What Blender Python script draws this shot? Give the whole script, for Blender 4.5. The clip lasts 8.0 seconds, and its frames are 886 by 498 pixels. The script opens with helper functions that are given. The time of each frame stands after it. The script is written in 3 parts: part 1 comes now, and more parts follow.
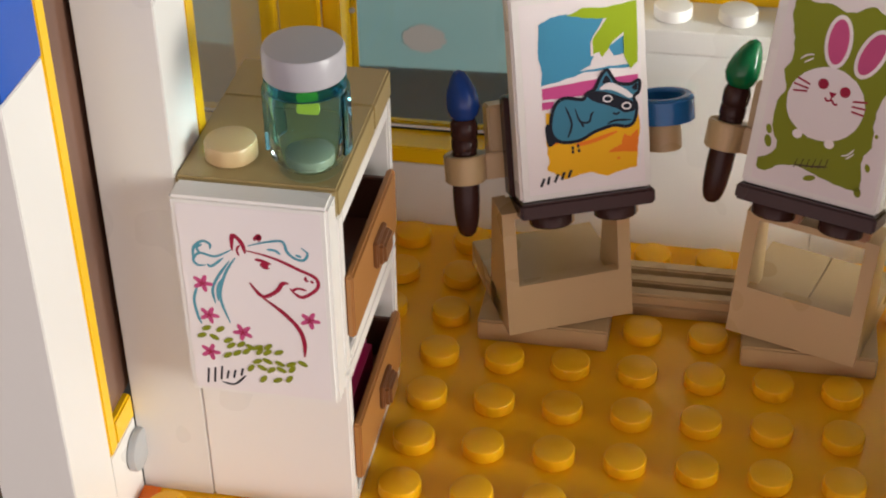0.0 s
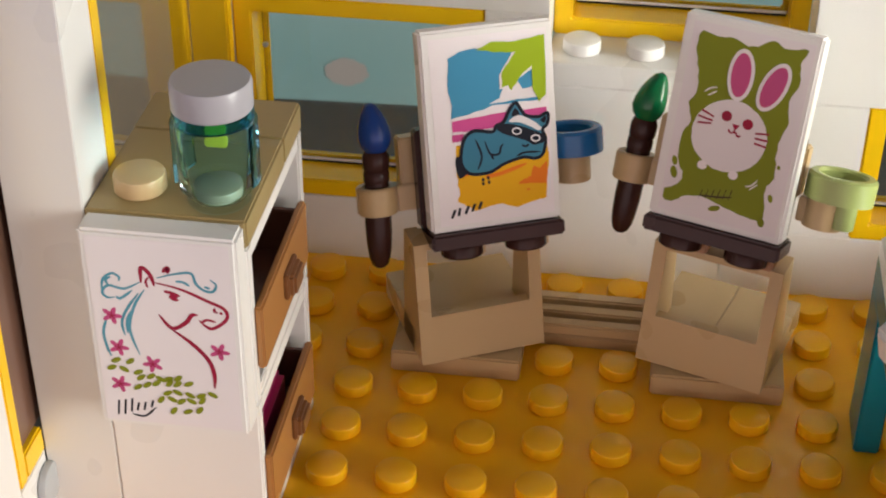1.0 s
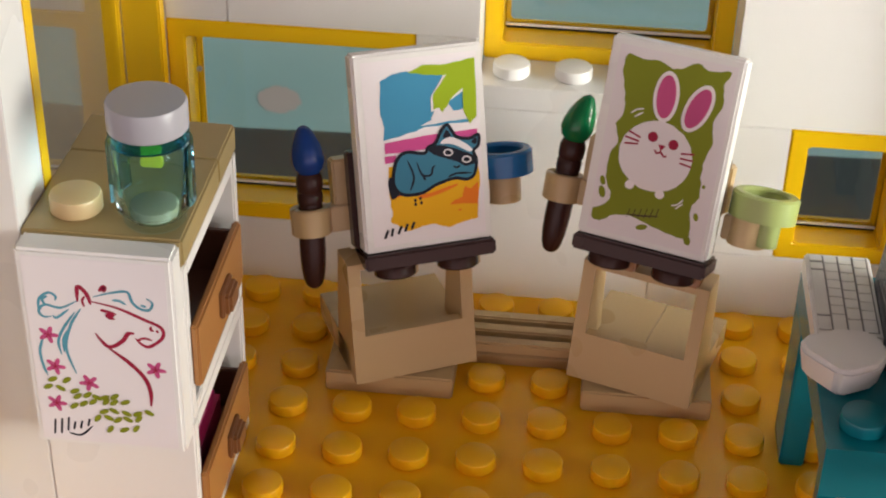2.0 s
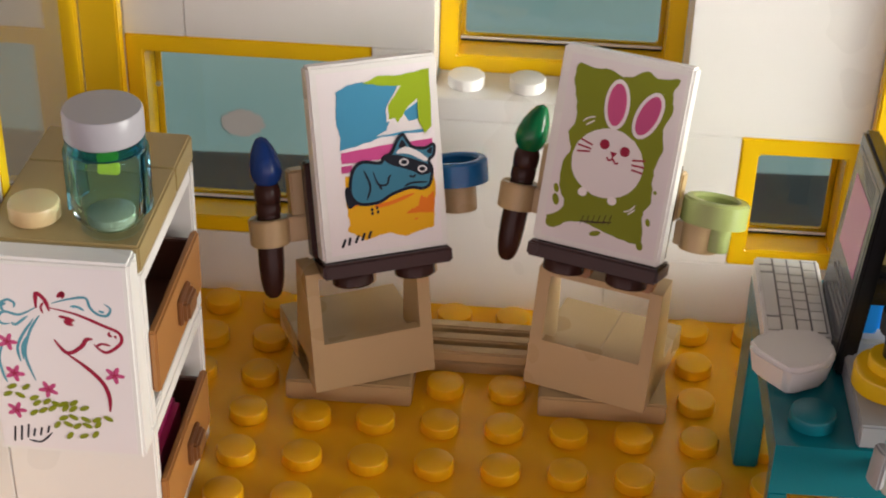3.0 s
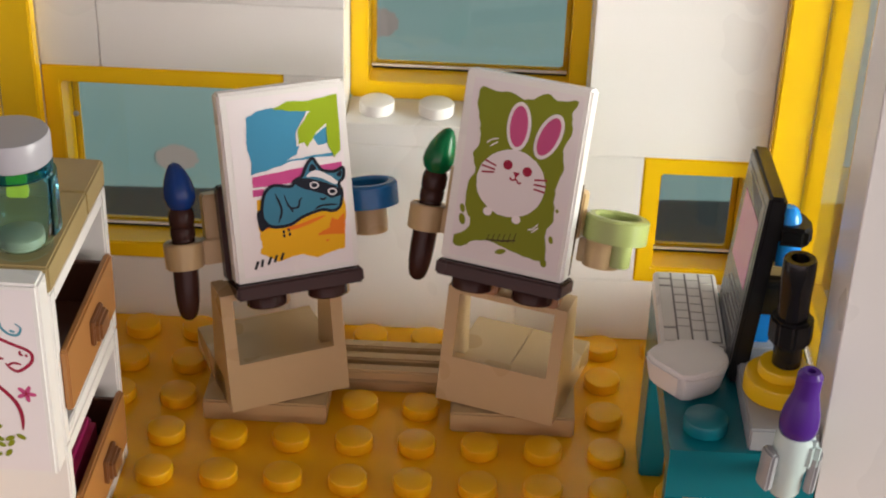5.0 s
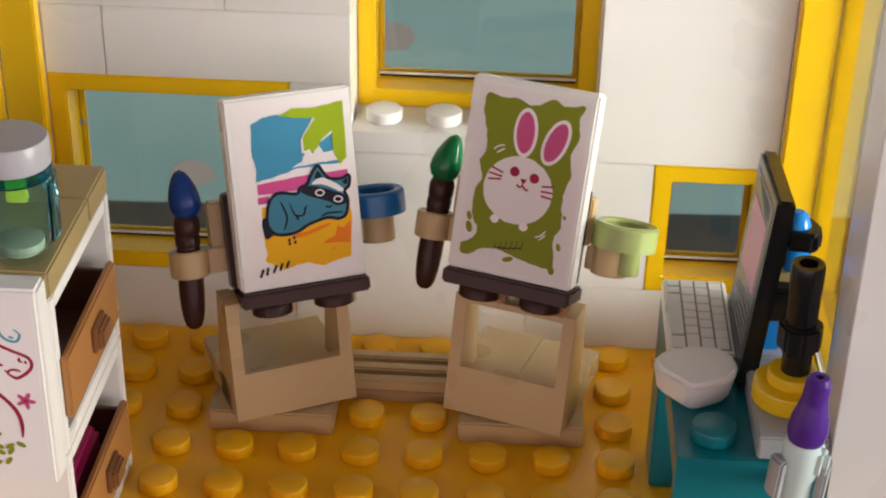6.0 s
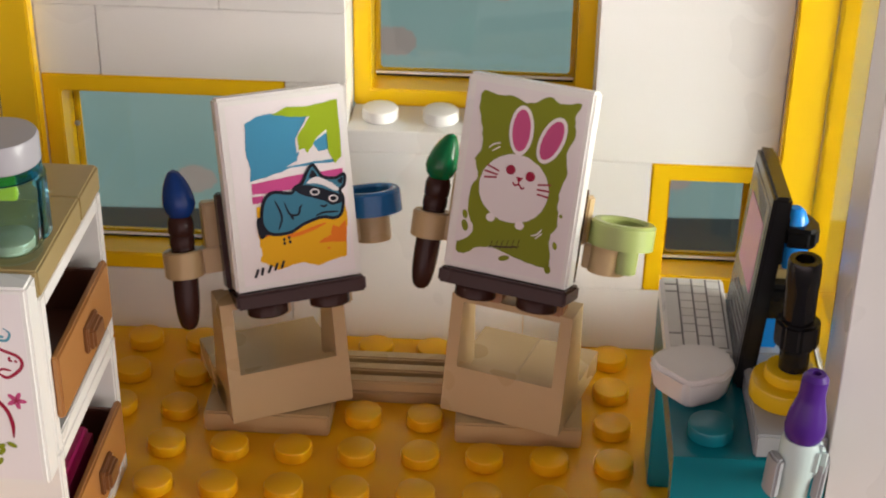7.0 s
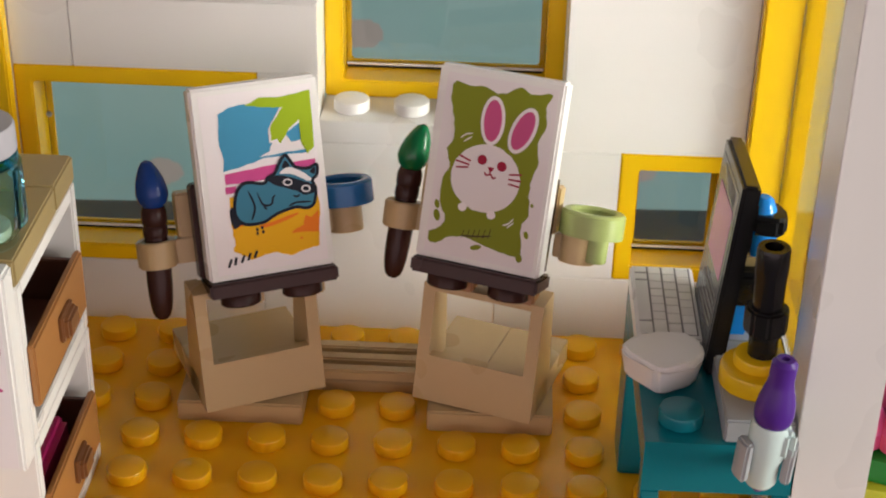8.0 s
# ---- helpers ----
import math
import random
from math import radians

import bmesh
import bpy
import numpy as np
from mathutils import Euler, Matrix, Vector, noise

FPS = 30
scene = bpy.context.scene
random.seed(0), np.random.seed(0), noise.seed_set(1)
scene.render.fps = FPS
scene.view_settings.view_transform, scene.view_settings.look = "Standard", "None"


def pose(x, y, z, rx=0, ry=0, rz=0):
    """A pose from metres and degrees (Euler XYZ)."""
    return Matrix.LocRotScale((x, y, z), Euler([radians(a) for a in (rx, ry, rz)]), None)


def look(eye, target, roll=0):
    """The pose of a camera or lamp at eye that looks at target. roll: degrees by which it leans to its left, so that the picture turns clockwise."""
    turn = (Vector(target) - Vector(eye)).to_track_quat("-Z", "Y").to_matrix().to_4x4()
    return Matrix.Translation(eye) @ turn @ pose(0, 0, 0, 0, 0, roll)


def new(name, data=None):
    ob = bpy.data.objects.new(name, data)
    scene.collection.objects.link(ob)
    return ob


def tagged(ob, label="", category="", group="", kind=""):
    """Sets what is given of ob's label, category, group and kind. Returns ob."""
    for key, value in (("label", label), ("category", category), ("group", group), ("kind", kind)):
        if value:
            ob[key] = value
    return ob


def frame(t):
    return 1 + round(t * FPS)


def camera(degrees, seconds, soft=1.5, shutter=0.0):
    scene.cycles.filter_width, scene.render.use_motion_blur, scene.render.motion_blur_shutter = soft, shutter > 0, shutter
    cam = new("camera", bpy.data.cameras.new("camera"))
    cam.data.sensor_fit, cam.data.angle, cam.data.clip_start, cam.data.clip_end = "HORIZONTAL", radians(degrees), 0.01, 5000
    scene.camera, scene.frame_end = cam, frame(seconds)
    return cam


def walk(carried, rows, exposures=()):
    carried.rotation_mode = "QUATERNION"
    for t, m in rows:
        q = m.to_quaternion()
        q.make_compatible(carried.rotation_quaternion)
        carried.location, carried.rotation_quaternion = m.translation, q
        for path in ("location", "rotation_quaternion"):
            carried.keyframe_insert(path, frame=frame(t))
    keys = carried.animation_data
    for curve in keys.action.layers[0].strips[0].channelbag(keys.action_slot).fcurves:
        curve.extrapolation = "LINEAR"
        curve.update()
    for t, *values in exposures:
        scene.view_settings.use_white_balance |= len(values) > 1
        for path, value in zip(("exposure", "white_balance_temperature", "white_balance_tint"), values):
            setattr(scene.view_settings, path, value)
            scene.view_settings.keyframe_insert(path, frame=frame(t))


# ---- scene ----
S = 0.008                      # one stud of the building toy: 8 mm; all plans below are in studs

cam = camera(30.44, 8.0, soft=2.0)
PATH = [
    (0, (2.743, -19.048, 15.590), (-0.353, -2.960, 4.118), -0.86),
    (0.5, (2.862, -19.073, 15.597), (0.223, -2.763, 4.327), -0.08),
    (1, (3.058, -19.206, 15.700), (0.758, -2.756, 4.559), 0.47),
    (1.5, (3.036, -19.413, 15.853), (1.258, -2.826, 4.820), 1.39),
    (1.7, (3.059, -19.483, 15.824), (1.395, -2.821, 4.887), 1.52),
    (2.8, (3.293, -19.954, 15.699), (2.079, -3.018, 5.129), 1.70),
    (3, (3.360, -20.040, 15.682), (2.184, -3.057, 5.186), 1.66),
    (3.5, (3.607, -20.495, 15.849), (2.654, -3.469, 5.400), 1.85),
    (4, (3.637, -20.810, 15.916), (2.985, -3.710, 5.562), 2.15),
    (4.5, (3.824, -20.930, 15.953), (3.099, -3.766, 5.710), 1.81),
    (5, (4.053, -20.741, 15.812), (3.445, -3.476, 5.736), 1.77),
    (5.2, (4.121, -20.731, 15.765), (3.379, -3.440, 5.741), 1.42),
    (6.3, (4.357, -20.514, 15.393), (3.412, -3.123, 5.561), 1.13),
    (6.5, (4.372, -20.465, 15.318), (3.425, -3.061, 5.507), 0.95),
    (7, (4.512, -20.523, 15.317), (3.488, -3.104, 5.545), 0.81),
    (7.5, (4.417, -20.596, 15.301), (3.560, -3.178, 5.510), 1.05),
    (8, (4.385, -20.745, 15.358), (3.817, -3.337, 5.528), 1.41),
]
walk(cam, [(t, look([S * v for v in eye], [S * v for v in target], roll)) for t, eye, target, roll in PATH])

# ---- light ----
world = bpy.data.worlds.new("room")
scene.world = world
world.use_nodes = True
wn, wl = world.node_tree.nodes, world.node_tree.links
bg = wn["Background"]
co, sep, ramp = wn.new("ShaderNodeTexCoord"), wn.new("ShaderNodeSeparateXYZ"), wn.new("ShaderNodeValToRGB")
wl.new(co.outputs["Generated"], sep.inputs[0])
wl.new(sep.outputs["Z"], ramp.inputs[0])
wl.new(ramp.outputs[0], bg.inputs["Color"])
ramp.color_ramp.elements[0].position, ramp.color_ramp.elements[0].color = 0.0, (1.0, 0.785, 0.785, 1)
ramp.color_ramp.elements[1].position, ramp.color_ramp.elements[1].color = 0.56, (0.10, 0.085, 0.08, 1)
bg.inputs["Strength"].default_value = 1.57
sun = new("sun", bpy.data.lights.new("sun", "SUN"))
sun.data.energy, sun.data.angle, sun.data.color = 2.7, radians(28), (0.98, 1.0, 0.90)
sun.matrix_world = look((0.945, -0.30, 0.14), (0, 0, 0))


# ---- materials ----
def plastic(name, colour, rough=0.22, vary=0.06, bump=0.02, coat=0.0, spec=0.4):
    """Moulded plastic: even colour with slight flow streaks, handling marks and a soft orange-peel relief."""
    m = bpy.data.materials.new(name)
    m.use_nodes = True
    n, l = m.node_tree.nodes, m.node_tree.links
    b = n["Principled BSDF"]
    tc = n.new("ShaderNodeTexCoord")
    big, fine = n.new("ShaderNodeTexNoise"), n.new("ShaderNodeTexNoise")
    big.inputs["Scale"].default_value, fine.inputs["Scale"].default_value = 70, 1500
    big.inputs["Detail"].default_value, fine.inputs["Detail"].default_value = 2, 3
    l.new(tc.outputs["Object"], big.inputs["Vector"])
    l.new(tc.outputs["Object"], fine.inputs["Vector"])
    mix = n.new("ShaderNodeMix")
    mix.data_type = "RGBA"
    mix.inputs["A"].default_value = (*[c * (1 - vary) for c in colour], 1)
    mix.inputs["B"].default_value = (*[min(1, c * (1 + vary)) for c in colour], 1)
    l.new(big.outputs["Fac"], mix.inputs["Factor"])
    info, hue = n.new("ShaderNodeObjectInfo"), n.new("ShaderNodeHueSaturation")
    mr = n.new("ShaderNodeMapRange")
    mr.inputs["To Min"].default_value, mr.inputs["To Max"].default_value = 0.95, 1.05
    l.new(info.outputs["Random"], mr.inputs["Value"])
    l.new(mr.outputs["Result"], hue.inputs["Value"])
    l.new(mix.outputs["Result"], hue.inputs["Color"])
    l.new(hue.outputs["Color"], b.inputs["Base Color"])
    rr = n.new("ShaderNodeMapRange")
    rr.inputs["To Min"].default_value, rr.inputs["To Max"].default_value = rough * 0.9, rough * 1.2
    l.new(big.outputs["Fac"], rr.inputs["Value"])
    l.new(rr.outputs["Result"], b.inputs["Roughness"])
    bp = n.new("ShaderNodeBump")
    bp.inputs["Strength"].default_value, bp.inputs["Distance"].default_value = bump * 3, 0.0002
    l.new(fine.outputs["Fac"], bp.inputs["Height"])
    l.new(bp.outputs["Normal"], b.inputs["Normal"])
    b.inputs["IOR"].default_value = 1.5
    b.inputs["Specular IOR Level"].default_value = spec
    b.inputs["Coat Weight"].default_value = coat
    return m


def clear(name, colour, rough=0.03, ior=1.45):
    m = bpy.data.materials.new(name)
    m.use_nodes = True
    b = m.node_tree.nodes["Principled BSDF"]
    b.inputs["Base Color"].default_value = (*colour, 1)
    b.inputs["Transmission Weight"].default_value = 1
    b.inputs["Roughness"].default_value, b.inputs["IOR"].default_value = rough, ior
    return m


WHITE = plastic("white_plastic", (0.81, 0.79, 0.77), 0.27, vary=0.015)
YELLOW = plastic("yellow_plastic", (0.90, 0.56, 0.008), 0.2, coat=0.1)
FLOORY = plastic("amber_yellow_plastic", (0.95, 0.49, 0.006), 0.28, coat=0.08)
# the floor's plastic lets a little light in
glow = FLOORY.node_tree.nodes["Principled BSDF"]
glow.inputs["Subsurface Weight"].default_value, glow.inputs["Subsurface Scale"].default_value = 0.25, 0.001
glow.inputs["Subsurface Radius"].default_value = (1.0, 0.6, 0.05)
TAN = plastic("tan_plastic", (0.54, 0.385, 0.20), 0.27, vary=0.02)
DTAN = plastic("dark_tan_plastic", (0.36, 0.27, 0.12), 0.3)
BROWN = plastic("dark_brown_plastic", (0.046, 0.017, 0.014), 0.25, spec=0.25)
NOUGAT = plastic("nougat_plastic", (0.38, 0.17, 0.055), 0.25)
# darkened nougat for the drawer pulls: their shade is put into the colour
NOUGAT_SHADED = plastic("shaded_nougat_plastic", (0.20, 0.085, 0.035), 0.28)
DRAWB = plastic("reddish_brown_plastic", (0.10, 0.038, 0.022), 0.3)
TEAL = plastic("teal_plastic", (0.002, 0.17, 0.215), 0.25)
BLUE = plastic("bright_blue_plastic", (0.01, 0.09, 0.48), 0.2)
MBLUE = plastic("ring_blue_plastic", (0.012, 0.13, 0.36), 0.2)
NAVY = plastic("tip_blue_plastic", (0.006, 0.045, 0.24), 0.2)
GREEN = plastic("tip_green_plastic", (0.003, 0.14, 0.045), 0.12)
OLIVE = plastic("pale_olive_plastic", (0.34, 0.40, 0.14), 0.25)
BLACK = plastic("black_plastic", (0.012, 0.012, 0.013), 0.22)
GREY = plastic("light_grey_plastic", (0.40, 0.41, 0.43), 0.28)
LIDG = plastic("lilac_white_plastic", (0.41, 0.395, 0.43), 0.25)
AQUA = plastic("pale_aqua_plastic", (0.62, 0.76, 0.74), 0.2)
PURPLE = plastic("purple_plastic", (0.09, 0.025, 0.27), 0.25)
MAGENTA = plastic("magenta_plastic", (0.35, 0.01, 0.10), 0.3)
PINKP = plastic("pink_plastic", (0.80, 0.12, 0.35), 0.3)
LIME = plastic("lime_plastic", (0.50, 0.52, 0.04), 0.3)
LEAFG = plastic("leaf_green_plastic", (0.01, 0.22, 0.03), 0.3)
ORANGE = plastic("orange_plastic", (0.85, 0.17, 0.01), 0.25)
SCREEN = plastic("screen_grey_print", (0.06, 0.07, 0.085), 0.2)
SCRPINK = plastic("screen_pink_print", (0.56, 0.22, 0.40), 0.25)
KEYG = plastic("key_grey_print", (0.19, 0.185, 0.18), 0.4)
KEYW = plastic("key_white_print", (0.70, 0.69, 0.66), 0.35)
PALE = plastic("pale_cream_plastic", (0.32, 0.27, 0.17), 0.3)
RIM = clear("deep_aqua_rim", (0.10, 0.50, 0.66), 0.08, 1.2)
# deeper tint for the jar's side shells, in place of the glass's edge darkening
EDGEGL = clear("edge_dark_aqua", (0.34, 0.70, 0.80), 0.05, 1.22)
GLASS = clear("window_pane", (0.97, 0.98, 0.98))
JARGL = clear("aqua_glass", (0.60, 0.86, 0.94), 0.03, 1.16)
# printed inks
I_BLUE = plastic("ink_sky_blue", (0.06, 0.30, 0.50), 0.55, spec=0.2)
I_TEAL = plastic("ink_teal_blue", (0.05, 0.21, 0.32), 0.55, spec=0.2)
I_LEAF = plastic("ink_leaf_green", (0.33, 0.46, 0.01), 0.55, spec=0.2)
I_OLIVE = plastic("ink_olive_green", (0.22, 0.25, 0.015), 0.55, spec=0.2)
I_PINK = plastic("ink_pink", (0.60, 0.08, 0.28), 0.55, spec=0.2)
I_ROSE = plastic("ink_rose", (0.54, 0.085, 0.23), 0.55, spec=0.2)
I_CRIM = plastic("ink_crimson", (0.33, 0.015, 0.05), 0.55, spec=0.2)
I_YEL = plastic("ink_amber", (0.85, 0.45, 0.01), 0.55, spec=0.2)
I_ORG = plastic("ink_orange", (0.80, 0.20, 0.015), 0.55, spec=0.2)
I_DARK = plastic("ink_dark", (0.012, 0.014, 0.025), 0.55, spec=0.2)
I_WHITE = plastic("ink_white", (0.84, 0.785, 0.80), 0.55, spec=0.2)
I_MANE = plastic("ink_mane_blue", (0.10, 0.32, 0.42), 0.55, spec=0.2)


# ---- mesh helpers (plans in studs) ----
T = Matrix.Translation


def bevel(bm, w, seg=2):
    if w > 0:
        es = [e for e in bm.edges if len(e.link_faces) == 2 and e.calc_face_angle(0) > 0.6]
        bmesh.ops.bevel(bm, geom=es, offset=w, segments=seg, affect="EDGES", clamp_overlap=True)
    return bm


def box(x0, x1, y0, y1, z0, z1, w=0.03, bm=None):
    b = bmesh.new()
    bmesh.ops.create_cube(b, size=1, matrix=Matrix.Translation(((x0 + x1) / 2, (y0 + y1) / 2, (z0 + z1) / 2)) @ Matrix.Diagonal((x1 - x0, y1 - y0, z1 - z0, 1)))
    bevel(b, w)
    return join(bm, b)


def join(bm, b, m=None):
    if m is not None:
        b.transform(m)
    if bm is None:
        return b
    me = bpy.data.meshes.new("tmp")
    b.to_mesh(me)
    b.free()
    bm.from_mesh(me)
    bpy.data.meshes.remove(me)
    return bm


def lathe(profile, seg=40, closed=False, x=0.0, y=0.0):
    """A turned form from (radius, height) pairs."""
    bm = bmesh.new()
    rings = []
    for r, z in profile:
        rings.append([bm.verts.new((x + r * math.cos(2 * math.pi * k / seg), y + r * math.sin(2 * math.pi * k / seg), z)) for k in range(seg)] if r > 1e-4 else [bm.verts.new((x, y, z))])
    pairs = list(zip(rings, rings[1:])) + ([(rings[-1], rings[0])] if closed else [])
    for a, b in pairs:
        for k in range(seg):
            k2 = (k + 1) % seg
            if len(a) > 1 and len(b) > 1:
                bm.faces.new((a[k], a[k2], b[k2], b[k]))
            elif len(a) > 1:
                bm.faces.new((a[k], a[k2], b[0]))
            elif len(b) > 1:
                bm.faces.new((a[0], b[k2], b[k]))
    bmesh.ops.recalc_face_normals(bm, faces=bm.faces)
    return bm


def disc(r, z0, z1, w=0.04, seg=40, x=0.0, y=0.0):
    return lathe([(0, z0), (r - w * 0.5, z0), (r, z0 + w * 0.5), (r, z1 - w), (r - w * 0.3, z1 - w * 0.3), (r - w, z1), (0, z1)], seg, x=x, y=y)


def ring(ro, ri, z0, z1, w=0.04, seg=40):
    return lathe([(ri, z0), (ro, z0), (ro, z1 - w), (ro - w, z1), (ri + w, z1), (ri, z1 - w)], seg, True)


def arc_wall(ri, ro, a0, a1, z0, z1, w=0.02, n=14):
    """A curved upright wall: part of a ring between two angles in degrees."""
    angles = [radians(a0 + (a1 - a0) * k / n) for k in range(n + 1)]
    plan = [(ro * math.cos(a), ro * math.sin(a)) for a in angles] + [(ri * math.cos(a), ri * math.sin(a)) for a in reversed(angles)]
    return prism(plan, z0, z1, w)


def prism(pts, z0, z1, w=0.03):
    """An upright prism over a plan outline."""
    bm = bmesh.new()
    f = bm.faces.new([bm.verts.new((x, y, z0)) for x, y in pts])
    r = bmesh.ops.extrude_face_region(bm, geom=[f])
    bmesh.ops.translate(bm, verts=[v for v in r["geom"] if isinstance(v, bmesh.types.BMVert)], vec=(0, 0, z1 - z0))
    bmesh.ops.recalc_face_normals(bm, faces=bm.faces)
    return bevel(bm, w)


def part(name, bm, material, parent=None, label="", m=None, smooth=True):
    """Links a bmesh as one mesh object under a thing or a part."""
    if m is not None:
        bm.transform(m)
    bm.transform(Matrix.Scale(S, 4))
    me = bpy.data.meshes.new(name)
    bm.to_mesh(me)
    bm.free()
    me.materials.append(material)
    if smooth:
        me.shade_smooth()
        me.set_sharp_from_angle(angle=radians(32))
    ob = new(name, me)
    ob.parent = parent
    return tagged(ob, label)


def thing(name, x, y, z, label, category, group="", kind="", rz=0.0, size=1.0):
    ob = new(name)
    ob.empty_display_size = 0.002
    ob.matrix_world = pose(S * x, S * y, S * z, 0, 0, rz) @ Matrix.Scale(size, 4)
    return tagged(ob, label, category, group, kind)


def same_mesh(name, ob, parent, x, y, z, rz=0.0):
    o = new(name, ob.data)
    o.parent = parent
    o.matrix_local = pose(S * x, S * y, S * z, 0, 0, rz)
    return o


def frame_box(w, h, d, t):
    """A one-piece rectangular window frame in the xz plane, front at y=0, depth d, bars t wide."""
    bm = bmesh.new()
    loops = []
    for a, y in ((0, 0), (t, 0), (t, d), (0, d)):
        loops.append([bm.verts.new(p) for p in ((a, y, a), (w - a, y, a), (w - a, y, h - a), (a, y, h - a))])
    for p, q in zip(loops, loops[1:] + loops[:1]):
        for k in range(4):
            bm.faces.new((p[k], p[(k + 1) % 4], q[(k + 1) % 4], q[k]))
    bmesh.ops.recalc_face_normals(bm, faces=bm.faces)
    return bevel(bm, 0.03)


# flat print: outlines in the plane (u, v), laid proud of the board by w
def flat(pts, w, th=0.003):
    bm = bmesh.new()
    f = bm.faces.new([bm.verts.new((u, w, v)) for u, v in pts])
    f.normal_update()
    if f.normal.y > 0:
        f.normal_flip()
    r = bmesh.ops.extrude_face_region(bm, geom=[f])
    bmesh.ops.translate(bm, verts=[v for v in r["geom"] if isinstance(v, bmesh.types.BMVert)], vec=(0, -th, 0))
    bmesh.ops.recalc_face_normals(bm, faces=bm.faces)
    bmesh.ops.triangulate(bm, faces=[f for f in bm.faces if len(f.verts) > 4])
    return bm


def spline(pts, n=6, closed=False):
    out, N = [], len(pts)
    for k in range(N if closed else N - 1):
        p = [Vector(pts[(k + o) % N] if closed else pts[min(max(k + o, 0), N - 1)]) for o in (-1, 0, 1, 2)]
        for s in range(n):
            t = s / n
            out.append(tuple(0.5 * (2 * p[1] + (p[2] - p[0]) * t + (2 * p[0] - 5 * p[1] + 4 * p[2] - p[3]) * t * t + (3 * p[1] - p[0] - 3 * p[2] + p[3]) * t ** 3)))
    return out if closed else out + [tuple(pts[-1])]


LAYER = [0]


def stroke(pts, width, w, smooth=True, taper=0.35):
    """A drawn line with tapering ends; each lies a hair above the last."""
    LAYER[0] = (LAYER[0] + 1) % 8
    w -= 0.0004 * LAYER[0]
    pts = [Vector(p) for p in (spline(pts) if smooth else pts)]
    left, right = [], []
    for k, p in enumerate(pts):
        d = (pts[min(k + 1, len(pts) - 1)] - pts[max(k - 1, 0)]).normalized()
        f = min(1.0, taper + 3 * min(k, len(pts) - 1 - k) / len(pts))
        nrm = Vector((-d.y, d.x)) * width * 0.5 * f
        left.append(p + nrm), right.append(p - nrm)
    bm = bmesh.new()
    a = [bm.verts.new((p.x, w, p.y)) for p in left]
    b = [bm.verts.new((p.x, w, p.y)) for p in right]
    for k in range(len(pts) - 1):
        f = bm.faces.new((a[k], a[k + 1], b[k + 1], b[k]))
        f.normal_update()
        if f.normal.y > 0:
            f.normal_flip()
    return bm


def oval(cu, cv, ru, rv, turn=0.0, n=36):
    c, s = math.cos(radians(turn)), math.sin(radians(turn))
    return [(cu + ru * math.cos(a) * c - rv * math.sin(a) * s, cv + ru * math.cos(a) * s + rv * math.sin(a) * c) for a in [2 * math.pi * k / n for k in range(n)]]


def jag(pts, amp, seed, n=4):
    """A torn-looking edge: straight runs with small uneven bites and sharp corners."""
    rnd, out = random.Random(seed), []
    for k, p in enumerate(pts):
        q = pts[(k + 1) % len(pts)]
        out.append(p)
        for i in range(1, n):
            f = i / n
            out.append((p[0] + (q[0] - p[0]) * f + rnd.uniform(-amp, amp), p[1] + (q[1] - p[1]) * f + rnd.uniform(-amp, amp)))
    return out


def rough_edge(pts, amp, seed, n=5):
    """A brushed edge: an outline with small uneven bites."""
    rnd = random.Random(seed)
    return [(u + rnd.uniform(-amp, amp), v + rnd.uniform(-amp, amp)) for u, v in spline(pts, n, True)]


# ---- setting: table, backdrop, floor, walls ----
def mat_backdrop():
    m = bpy.data.materials.new("printed_sky")
    m.use_nodes = True
    n, l = m.node_tree.nodes, m.node_tree.links
    b = n["Principled BSDF"]
    b.inputs["Roughness"].default_value = 0.7
    tc, mp, no, rp = n.new("ShaderNodeTexCoord"), n.new("ShaderNodeMapping"), n.new("ShaderNodeTexNoise"), n.new("ShaderNodeValToRGB")
    mp.inputs["Scale"].default_value = (16, 16, 26)
    no.inputs["Scale"].default_value, no.inputs["Detail"].default_value = 1.0, 1.5
    l.new(tc.outputs["Object"], mp.inputs["Vector"])
    l.new(mp.outputs["Vector"], no.inputs["Vector"])
    l.new(no.outputs["Fac"], rp.inputs[0])
    rp.color_ramp.elements[0].position, rp.color_ramp.elements[0].color = 0.35, (0.29, 0.53, 0.55, 1)
    rp.color_ramp.elements[1].position, rp.color_ramp.elements[1].color = 0.7, (0.37, 0.60, 0.61, 1)
    l.new(rp.outputs[0], b.inputs["Base Color"])
    return m


TABLE = plastic("dark_table", (0.07, 0.068, 0.07), 0.5)
tagged(part("ground", box(-150, 150, -120, 150, -13.2, -12.2, 0), TABLE), "dark grey matt table top under the toy house", "table", kind="structure")
SKEW = T((-7, 30.8, 0)) @ Matrix.Rotation(radians(2.7), 4, "Z") @ T((7, -31, 0))
tagged(part("backdrop", box(-13.2, 60, 31, 31.4, -12.2, 40, 0), mat_backdrop(), m=SKEW), "pale teal sky print standing behind the house", "backdrop", kind="structure")
# made-up beige sheet for the room wall behind the west window
tagged(part("backdrop", box(-13.7, -13.3, -10, 31.3, -12.2, 14, 0), plastic("beige_stand_in", (0.20, 0.145, 0.10), 0.7, vary=0.15)), "plain beige sheet added in place of the room wall beside the house", "backdrop", kind="structure")
CLOUD = plastic("cloud_print", (0.50, 0.465, 0.45), 0.8)
